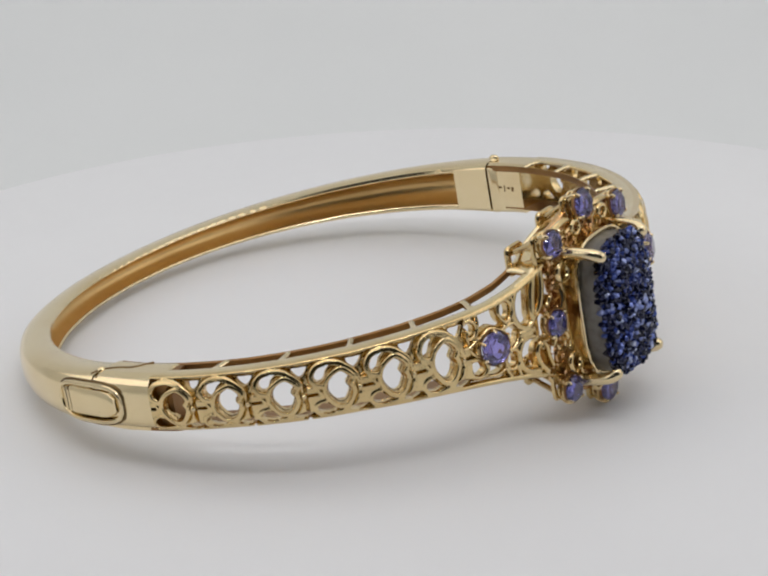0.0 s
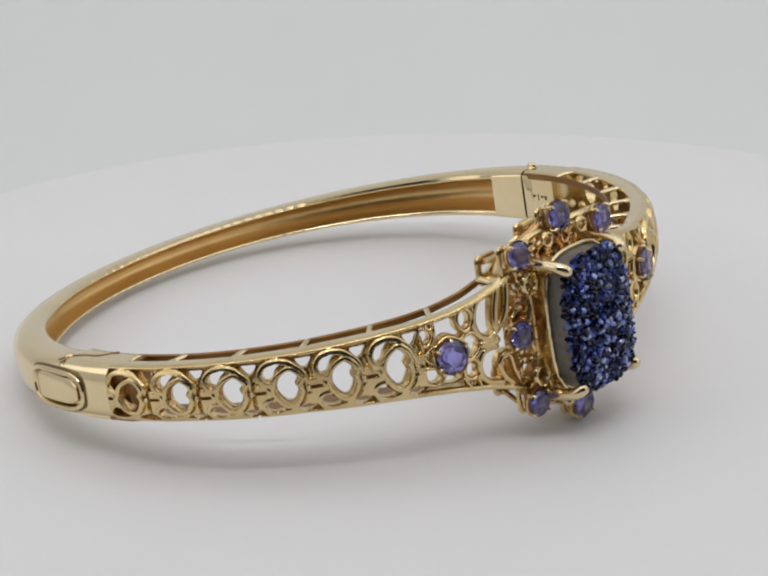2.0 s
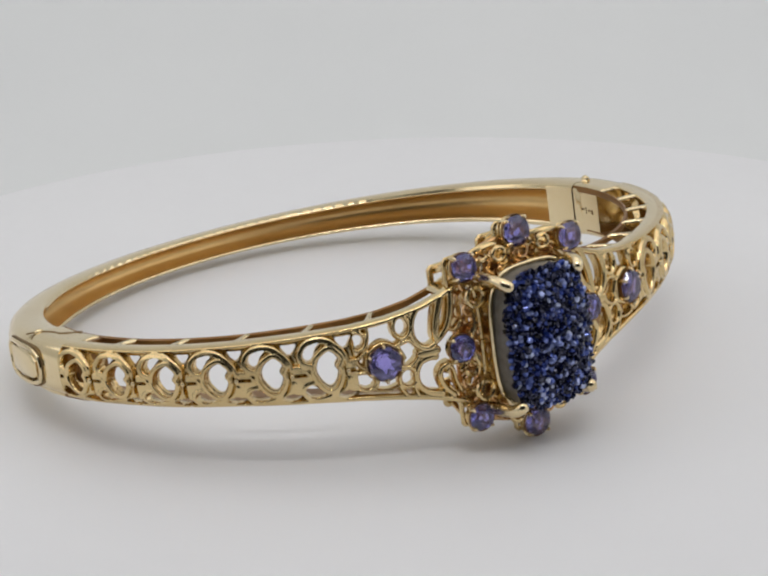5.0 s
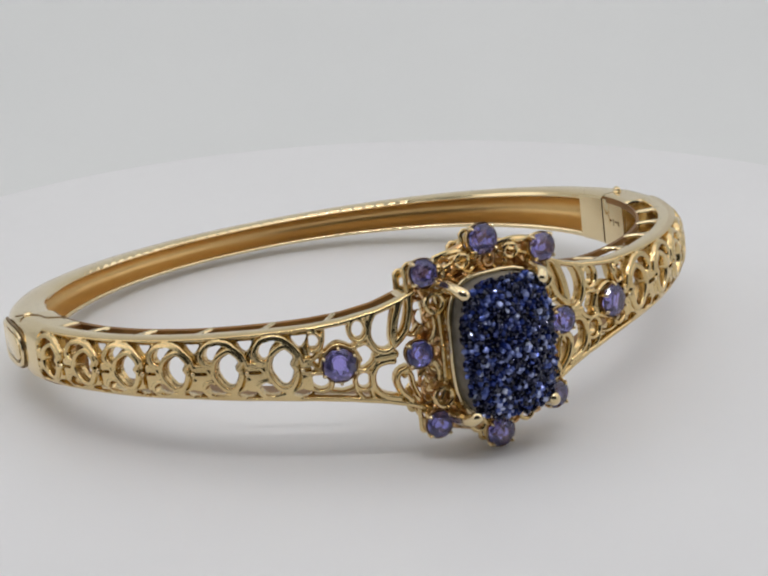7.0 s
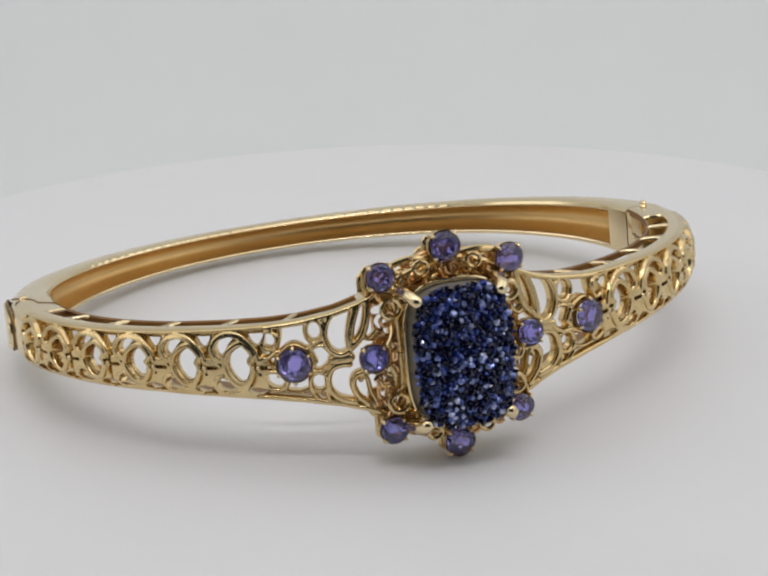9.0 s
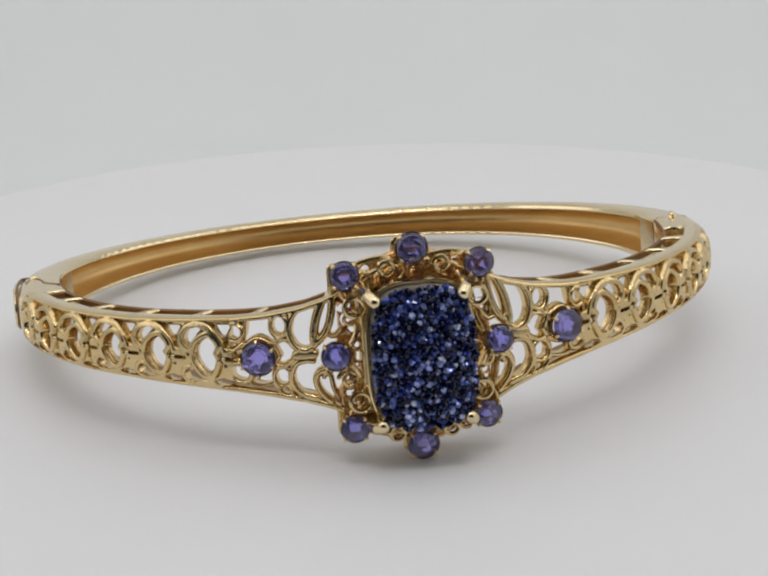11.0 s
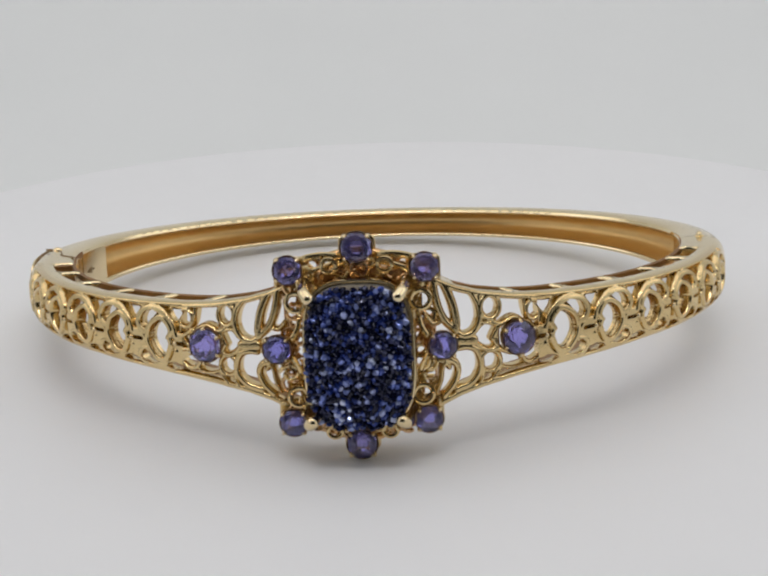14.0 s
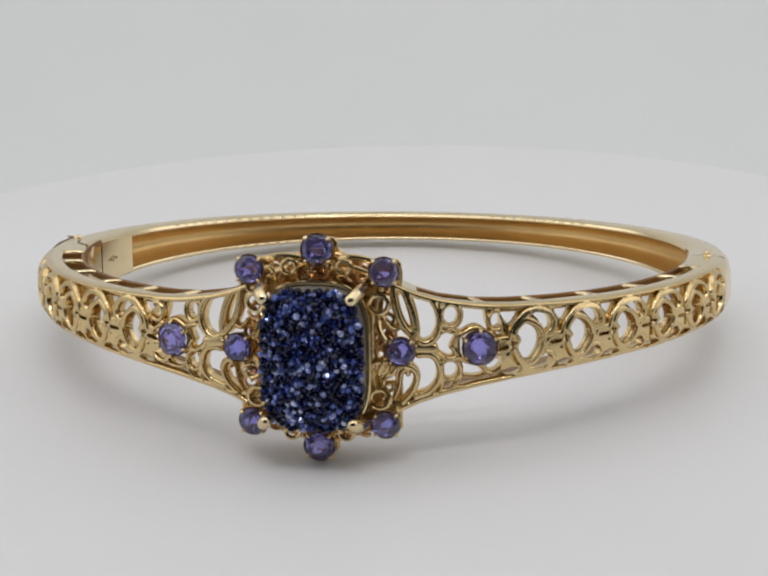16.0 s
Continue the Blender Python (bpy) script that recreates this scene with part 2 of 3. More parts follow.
# ---- the setting ----
def build_setting():
    # turntable disc, a little off the axis on which it turns
    s = Soup()
    prof = [(0, -9.0), (66.5, -9.0), (69.5, -8.4), (70.7, -6.5), (71.0, -2.2), (70.75, -1.1), (70.1, -0.35), (69.0, 0.0), (0, 0.0)]
    n = 160
    rings = []
    for r, z in prof[1:-1]:
        rings.append([(r * math.cos(2 * math.pi * j / n), r * math.sin(2 * math.pi * j / n), z) for j in range(n)])
    s.loft(rings)
    table = new("turntable")
    tagged(table, "round white glossy turntable disc under the bracelet", "turntable")
    disc = s.build("disc", WHITE_DISC, table)
    disc.location = (0.0003, -0.0061, 0)
    b = Soup()
    b.loft([[(r * math.cos(2 * math.pi * j / 64), r * math.sin(2 * math.pi * j / 64), z) for j in range(64)] for r, z in ((58, -27.0), (60, -26), (60, -10), (57, -9.05))])
    foot = b.build("base", WHITE_DISC, table)
    foot.location = (0, 0, 0)
    # seamless sheet: floor that sweeps up behind
    prof = [(-0.6, -0.027)]
    R = 0.16
    for i in range(0, 13):
        a = radians(90 * i / 12)
        prof.append((0.10 + R * math.sin(a), -0.027 + R * (1 - math.cos(a))))
    prof.append((0.26, 0.40))
    m = len(prof)
    verts = [(x * 1000, y * 1000, z * 1000) for x in (-0.30, 0.30) for y, z in prof]
    faces = [(i, i + 1, m + i + 1, m + i) for i in range(m - 1)]
    sheet = mesh_object("backdrop", verts, faces, WHITE_SHEET)
    tagged(sheet, "seamless pale grey white paper backdrop sweeping up", "backdrop", kind="structure")
    for name, lo, hi in (("wall_left", (-0.304, -0.30, -0.03), (-0.300, 0.26, 0.40)), ("wall_right", (0.300, -0.30, -0.03), (0.304, 0.26, 0.40)),
                         ("ceiling", (-0.304, -0.30, 0.400), (0.304, 0.264, 0.404))):
        v = [(x * 1000, y * 1000, z * 1000) for x in (lo[0], hi[0]) for y in (lo[1], hi[1]) for z in (lo[2], hi[2])]
        f = [(0, 1, 3, 2), (4, 6, 7, 5), (0, 4, 5, 1), (2, 3, 7, 6), (0, 2, 6, 4), (1, 5, 7, 3)]
        w = mesh_object(name, v, f, WHITE_CLOTH, smooth=False)
        tagged(w, "white cloth side of a photo light tent", "light tent", kind="structure")
    return table


# ---- the bracelet ----
def back_band(root):
    """Smooth hollow back half, an open channel on its inner side."""
    def rings(p0, p1, n):
        outer, groove = [], []
        for i in range(n + 1):
            phi = p0 + (p1 - p0) * i / n
            p, nn = oval(phi)
            h, d = back_size(phi)
            prof = [(-d, h * 0.80), (-d + 0.12, h * 0.93), (-d + 0.5, h), (-1.5, h * 1.0), (-0.75, h * 0.93), (-0.28, h * 0.74), (-0.06, h * 0.42), (0, 0)]
            prof += [(a, -b) for a, b in prof[-2::-1]]
            ripple = 0.05 * math.sin(phi * 4.0) * math.sin(phi * 1.3) if 55 < phi < 145 else 0.0
            prof[-1] = (prof[-1][0] - ripple, prof[-1][1])
            prof[1] = (prof[1][0] - ripple, prof[1][1])
            inner = [(-d + 0.05, -h * 0.74)]
            for k in range(11):
                a = radians(-78 + 156 * k / 10)
                inner.append((-d + 0.16 + (0.3 + 0.62 * (d - 0.9)) * (math.cos(a) - math.cos(radians(78))) / (1 - math.cos(radians(78))), h * 0.70 * math.sin(a) / math.sin(radians(78))))
            inner.append((-d + 0.05, h * 0.74))
            outer.append([(p.x + nn.x * a, p.y + nn.y * a, b + BACK_MIDDLE) for a, b in prof])
            groove.append([(p.x + nn.x * a, p.y + nn.y * a, b + BACK_MIDDLE) for a, b in inner])
        return outer, groove
    outer, groove = rings(2.2, 172.5, 380)
    s = Soup()
    full = [o + g for o, g in zip(outer, groove)]
    m = len(full[0])
    k = len(outer[0])
    verts = [p for r in full for p in r]
    f_shell, f_groove = [], []
    for i in range(len(full) - 1):
        for j in range(m):
            q = (i * m + j, i * m + (j + 1) % m, (i + 1) * m + (j + 1) % m, (i + 1) * m + j)
            f_shell.append(q)
    f_shell += [tuple(range(m))[::-1], tuple(range((len(full) - 1) * m, len(full) * m))]
    s.add(verts, f_shell)
    band = s.build("back_band", GOLD, root, label="smooth polished hollow gold back band")
    # lining of the groove, warmer and brushed
    g = Soup()
    rows = [[(x * 0.9985, y * 0.9985, z) for x, y, z in r[1:-1]] for r in groove]
    mm = len(rows[0])
    verts = [p for r in rows for p in r]
    faces = [(i * mm + j, i * mm + j + 1, (i + 1) * mm + j + 1, (i + 1) * mm + j) for i in range(len(rows) - 1) for j in range(mm - 1)]
    g.add(verts, faces)
    g.build("groove_lining", GROOVE, band, label="brushed warm gold inside of the band")
    return band


def end_block(root, name, p0, p1, mat, label):
    """Solid closed end of a band half, flat on its inner face."""
    s = Soup()
    rows = []
    n = 10
    for i in range(n + 1):
        phi = p0 + (p1 - p0) * i / n
        p, nn = oval(phi)
        h, d = back_size(phi) if 0 < phi < 180 else (2.52, 4.0)
        h, d = h * 0.985, d + 0.03
        prof = [(-d, h * 0.86), (-d + 0.25, h * 0.97), (-1.4, h * 0.99), (-0.8, h * 0.9), (-0.8, -h * 0.9), (-1.4, -h * 0.99), (-d + 0.25, -h * 0.97), (-d, -h * 0.86)]
        rows.append([(p.x + nn.x * a, p.y + nn.y * a, b + 0.49) for a, b in prof])
    s.loft(rows)
    return s.build(name, mat, root, label=label)


def front_wall_place(side):
    def place(s, v, h):
        p, n = front(s, side)
        z = middle(s) + v * half_height(s)
        o = h - 0.95 - dome(s) * (1 - max(0.0, 1 - abs(v) ** 2.8) ** 0.55)
        return (p.x + n.x * o, p.y + n.y * o, z)
    return place


PITCH = 4.62
HEART_START = 15.97                       # near end of the heart row, from the front


def pierced(U, W, outline):
    """Positive inside a smooth closed outline, negative outside, in millimetres."""
    pts = spline([outline[-1], *outline, outline[0], outline[1]], 5)
    pts = pts[5:5 + 5 * len(outline) + 1]
    near, odd = np.full(U.shape, 1e9), np.zeros(U.shape, bool)
    for (a, b), (c, d) in zip(pts, pts[1:]):
        e, f = c - a, d - b
        t = np.clip(((U - a) * e + (W - b) * f) / (e * e + f * f + 1e-12), 0, 1)
        near = np.minimum(near, np.hypot(U - a - t * e, W - b - t * f))
        if abs(f) > 1e-9:
            odd ^= ((b > W) != (d > W)) & (U < a + (W - b) / f * e)
    return np.where(odd, near, -near)


HEART_EYE = ((0.08, 1.62), (0.60, 1.38), (0.90, 0.92), (0.62, 0.46), (0.86, -0.04), (0.40, -0.96), (-0.28, -1.0), (-0.98, 0.0), (-0.80, 1.02))
HEART_GAPS = (
    ((-1.98, 1.50), (-1.66, 2.12), (-0.90, 2.36), (-0.42, 2.28), (-0.94, 1.76), (-1.28, 1.14), (-1.74, 1.02)),
    ((0.84, 2.40), (1.50, 2.46), (2.18, 2.38), (1.50, 1.62)),
    ((-2.06, -1.16), (-1.52, -0.76), (-1.06, -1.12), (-0.52, -1.62), (-1.20, -1.78), (-1.86, -1.62)),
    ((0.55, -1.72), (1.36, -1.38), (2.15, -1.70), (1.40, -1.95)))
HEART_WIRES = (
    (((0.95, 1.62), (0.30, 2.30), (-0.80, 2.56), (-1.75, 2.34), (-2.24, 1.62), (-2.06, 0.95), (-1.45, 0.66)), 0.33),
    (((0.40, -1.70), (-0.70, -2.06), (-1.62, -1.98), (-2.20, -1.42), (-1.98, -0.88), (-1.40, -0.72)), 0.31),
    (((0.20, 2.30), (0.95, 1.86), (1.42, 1.25), (1.62, 0.55)), 0.28),
    (((0.20, -1.72), (0.95, -1.50), (1.42, -1.02), (1.62, -0.55)), 0.28))


def heart_space(U, V):
    return PITCH / 2 - U, 0.33 + V * 2.66


def bump(d, r):
    """Rounded section of a wire: 0 at its edge, 1 on its middle line; d is the distance from its edge, negative inside."""
    k = np.clip(-d / r, 0, 1)
    return np.sqrt(1 - (1 - k) ** 2)


def heart_shape(U, V, turns, seam=False):
    """One heart scroll on a cell PITCH long: how far outside the metal, and how high it stands; U runs away from the head."""
    P0, W = heart_space(U, V)
    rim = np.minimum(2.72 - W, W + 1.92)
    out, high = np.full(U.shape, -1e9), 1.0 * bump(rim, 0.24)
    for turn in turns:
        P = P0 + turn
        eye = pierced(P, W, HEART_EYE)
        out = np.maximum(out, eye - 0.07)
        for gap in HEART_GAPS:
            out = np.maximum(out, pierced(P, W, gap))
        ring = np.abs(eye + 0.27) - 0.29
        high = np.maximum(high, 1.10 * bump(ring, 0.17))
        for pts, r in HEART_WIRES:
            high = np.maximum(high, bump(seg(P, W, spline(pts), r), 0.17))
        web = np.maximum(np.hypot((P - 2.0) / 1.35, (W + 0.35) / 1.25) * 1.2 - 1.2, 0.50 - np.abs(eye))
        high = np.maximum(high, 0.86 * bump(web, 0.15))
        lobe = np.hypot((P - 0.1) / 1.5, (W + 1.95) / 0.42) * 0.42 - 0.42
        high = np.maximum(high, 0.9 * bump(lobe, 0.15))
        high = high - 0.9 * bump(seg(P, W, ((1.45, 0.08), (2.65, 0.08)), 0.14), 0.14)
        if seam:
            high = high - 1.0 * bump(seg(P, W, ((1.78, 1.1), (1.72, -0.4), (1.80, -2.3)), 0.13), 0.13)
    return out, np.maximum(0.20, 0.30 + 0.70 * high)


def heart_field(U, V, turns=(-PITCH, 0.0, PITCH)):
    return heart_shape(U, V, turns)[0]


def heart_relief(U, V, seam):
    return heart_shape(U, V, (-PITCH, 0.0, PITCH), seam)[1]


def scroll_wires():
    """Middle lines and half widths of the scrolls between the hearts and the head; s from the front, then height."""
    big_c = ((8.75, 4.35), (9.5, 4.25), (10.25, 3.85), (10.85, 2.95), (11.0, 1.75), (10.5, 0.75), (9.7, 0.42), (9.15, 0.62))
    low_c = ((9.15, -0.45), (9.75, -0.40), (10.55, -0.65), (11.0, -1.5), (10.9, -2.5), (10.2, -3.3), (8.9, -3.72))
    yield big_c, 0.33
    yield low_c, 0.33
    yield ((8.05, 4.55), (8.45, 3.6), (8.75, 2.7), (8.95, 1.6), (8.9, 1.1)), 0.40
    yield ((7.2, 4.7), (7.35, 3.5), (7.7, 2.3), (8.2, 1.5), (8.9, 0.9)), 0.36
    yield ((6.6, 2.1), (7.2, 1.5), (7.9, 1.75)), 0.24
    yield ((8.1, -1.25), (8.7, -1.5), (9.0, -2.15), (8.65, -3.2), (7.85, -4.05)), 0.32
    yield ((8.3, -1.9), (8.05, -1.5), (7.75, -1.9), (7.6, -2.8), (7.2, -3.8)), 0.23
    yield ((6.6, -2.0), (7.1, -1.3), (7.7, -1.35)), 0.24
    yield ((9.0, 0.1), (9.9, 0.02), (10.5, 0.05)), 0.42
    yield ((10.5, 0.05), (11.0, -0.5), (11.6, -0.85), (12.3, -0.75)), 0.26
    yield ((12.3, 0.9), (12.25, 0.2), (12.3, -0.6)), 0.24
    yield ((10.7, 0.75), (11.3, 1.35), (12.2, 1.15)), 0.22
    yield ((11.05, 3.9), (11.0, 2.9), (11.0, 1.9)), 0.24
    yield loop_points(11.82, 2.55, 0.72, 0.92), 0.25
    yield ((11.9, 1.65), (12.1, 1.3), (12.6, 1.1)), 0.22
    yield loop_points(11.75, -1.75, 0.74, 0.84), 0.24
    yield ((11.1, -2.0), (11.2, -2.8), (11.0, -3.4)), 0.22
    yield ((12.45, -1.9), (12.4, -2.6), (12.0, -3.2)), 0.24
    yield ((12.6, -2.3), (13.5, -2.55), (14.5, -2.4)), 0.20
    yield loop_points(15.65, 1.95, 0.70, 0.76), 0.25
    yield ((14.75, 3.2), (14.75, 2.4), (14.95, 1.6), (15.2, 1.2)), 0.22
    yield ((15.4, 2.8), (16.1, 2.55), (16.5, 1.8), (16.5, 0.8)), 0.25
    yield ((15.0, 1.0), (15.7, 0.55), (16.2, 0.2), (16.5, -0.5)), 0.25
    yield ((15.0, -0.5), (15.6, -0.2), (16.0, 0.45)), 0.23
    yield ((14.7, -0.9), (14.4, -1.6), (14.75, -2.15), (15.4, -2.3), (16.1, -1.9), (16.4, -1.2)), 0.27
    yield ((15.0, -0.75), (15.8, -0.7), (16.4, -0.9)), 0.25
    yield ((11.9, 0.0), (12.4, 0.9), (13.6, 1.55), (14.7, 0.95), (15.15, 0.0), (14.6, -0.95), (13.6, -1.35), (12.5, -0.85), (11.95, 0.0)), 0.24


def scroll_space(U, V):
    return U, V * np.interp(U, HEIGHT_AT, HEIGHT)


def scroll_field(U, V):
    """Filigree of wires between two rails; U from the front."""
    U, W = scroll_space(U, V)
    H = np.interp(U, HEIGHT_AT, HEIGHT)
    out = np.minimum(H - 0.46 - W, W + H - 0.52)
    for pts, r in scroll_wires():
        line = pts if len(pts) > 20 else spline(pts, 5)
        out = np.minimum(out, seg(U, W, line, r))
    return out


def front_half(root, side):
    pat = front_wall_place(side)
    # six heart scrolls
    for k in range(6):
        s0 = HEART_START + k * PITCH
        s = Soup()
        plate(s, heart_field if k < 5 else lambda U, V: heart_field(U, V, (-PITCH, 0.0)), 0, PITCH, -1, 1, 0.066, lambda u, v, h, s0=s0: pat(across(s0 + u, side), v, h), 1.03, 0.36, lambda U, V, k=k: heart_relief(U, V, k >= 3), 0.024)
        p = s.build("heart_scroll", CAST, root, sharp=80)
        b = Soup()
        q = pat(across(s0 + 0.72, side), -0.10, 0.95)
        b.ball(q, 0.22)
        b.build("bead", GOLD, p)
    s = Soup()
    plate(s, scroll_field, 5.4, HEART_START + 0.02, -1, 1, 0.062, lambda u, v, h: pat(across(u, side), v, h), 1.03, 0.28, None, 0.018)
    s.build("scroll_panel", CAST, root, sharp=80)
    # plain cheek beyond the hearts
    s = Soup()
    end = across(HEART_START + 6 * PITCH, side)
    last = float(np.interp(math.radians(91.6 if side > 0 else 96.8), _d, _len))
    plate(s, lambda U, V: np.abs(V) - 1.0, end, last, -1.0, 1.0, 0.25, pat, 0.95, 0.3, None, 0.05)
    s.build("cheek", GOLD, root)
    # flanges
    bars = [13.9, 19.6, 25.7, 31.8, 37.9] if side < 0 else [13.2, 18.6, 24.6, 30.6, 36.6]

    def slot_field(S, N):
        D = np.interp(S, (6, 10, 16, 24, 40, 47), (3.5, 3.6, 3.95, 4.15, 4.15, 4.0))
        n = N * D
        solid = np.minimum(n, D - 0.0 - n)
        hole = np.minimum(n - (D - 2.45), (D - 0.34) - n)
        gap = np.full(S.shape, 1e9)
        for x in bars:
            gap = np.minimum(gap, np.abs(S - x + (n - 2.5) * 0.35) - 0.31)
        hole = np.minimum.reduce([hole, gap, (42.6 if side < 0 else 41.6) - S, S - 8.0])
        return np.maximum(-solid - 1e-3, hole)

    def top_place(sgn):
        def place(s_, n_, h):
            p, nn = front(s_, side)
            d = flange_depth(s_)
            edge = dome(s_) + 0.02
            o = -edge - n_ * (d - edge)
            return (p.x + nn.x * o, p.y + nn.y * o, middle(s_) + sgn * (half_height(s_) - 0.30 + h))
        return place
    s = Soup()
    plate(s, slot_field, 5.6, last, 0, 1, 0.125, top_place(1), 0.36, 0.25)
    s.build("top_rim", GOLD, root, label="polished gold rim pierced with slots")
    # dark colour gives the wall's holes a shaded depth behind them
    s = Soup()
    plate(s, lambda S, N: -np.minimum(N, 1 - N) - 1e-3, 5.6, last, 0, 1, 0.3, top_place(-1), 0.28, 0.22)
    s.build("bottom_rim", DULL_SHADED, root)
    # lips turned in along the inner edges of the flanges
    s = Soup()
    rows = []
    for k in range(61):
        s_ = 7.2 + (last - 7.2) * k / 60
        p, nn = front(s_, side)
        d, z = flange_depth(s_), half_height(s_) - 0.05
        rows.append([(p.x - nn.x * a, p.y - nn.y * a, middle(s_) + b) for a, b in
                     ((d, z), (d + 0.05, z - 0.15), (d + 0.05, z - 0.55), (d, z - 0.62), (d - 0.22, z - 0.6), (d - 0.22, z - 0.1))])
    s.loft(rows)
    # lip colour is darkened so the slots above look shaded inside
    s.build("rim_lip", DULL_SHADED, root)


def gem(parent, c, n, r, prongs=4):
    """A round faceted stone in a collar with small claws."""
    n = Vector(n).normalized()
    up = Vector((0, 0, 1))
    x = up.cross(n).normalized()
    y = n.cross(x)
    def at(u, v, w):
        return tuple(Vector(c) + x * u + y * v + n * w)
    rings = []
    for rr, w, off in ((0.56, 0.32, 0.5), (0.82, 0.20, 0.0), (1.0, 0.02, 0.5), (1.0, -0.05, 0.5), (0.70, -0.42, 0.0), (0.40, -0.70, 0.5)):
        rings.append([at(r * rr * math.cos(2 * math.pi * (j + off) / 8), r * rr * math.sin(2 * math.pi * (j + off) / 8), r * w) for j in range(8)])
    s = Soup()
    m = 8
    verts = [p for q in rings for p in q]
    faces = [tuple(range(8))]
    for i in range(len(rings) - 1):
        for j in range(m):
            a, b, c2, d = i * m + j, i * m + (j + 1) % m, (i + 1) * m + (j + 1) % m, (i + 1) * m + j
            faces += [(a, b, d), (b, c2, d)]
    faces.append(tuple(range(len(rings) * m - 8, len(rings) * m))[::-1])
    s.add(verts, faces)
    stone = s.build("violet_stone", GEM, parent, smooth=False, label="round faceted violet blue gemstone")
    t = Soup()
    t.tube([at(r * 0.90 * math.cos(a), r * 0.90 * math.sin(a), -0.40 * r) for a in [2 * math.pi * j / 24 for j in range(24)]], 0.16, 8, True)
    t.tube([at(r * 0.8 * math.cos(a), r * 0.8 * math.sin(a), -0.85 * r) for a in [2 * math.pi * j / 20 for j in range(20)]], 0.16, 8, True)
    t.build("collar", CAST, stone)
    # added dark cup behind the stone, so its edges read deep violet
    t = Soup()
    t.loft([[at(r * q * math.cos(2 * math.pi * j / 24), r * q * math.sin(2 * math.pi * j / 24), w * r) for j in range(24)]
            for q, w in ((0.60, -0.95), (0.98, -0.22), (1.05, -0.06), (1.05, -0.22), (0.68, -0.95), (0.60, -0.95))], False)
    t.build("dark_cup", DULL_SHADED, stone)
    for k in range(prongs):
        a = 2 * math.pi * (k + 0.5) / prongs
        t = Soup()
        t.tube([at(r * q * math.cos(a), r * q * math.sin(a), w * r) for q, w in ((0.82, -0.9), (1.06, -0.3), (1.07, 0.05), (0.98, 0.17))], [0.17, 0.16, 0.15, 0.14], 8)
        t.build("claw", GOLD, stone)
    return stone


HX, HZ = -0.35, 0.1                       # middle of the head


def cushion(a, rx, rz, e=3.4):
    c, s = math.cos(a), math.sin(a)
    k = (abs(c / rx) ** e + abs(s / rz) ** e) ** (-1 / e)
    return c * k, s * k


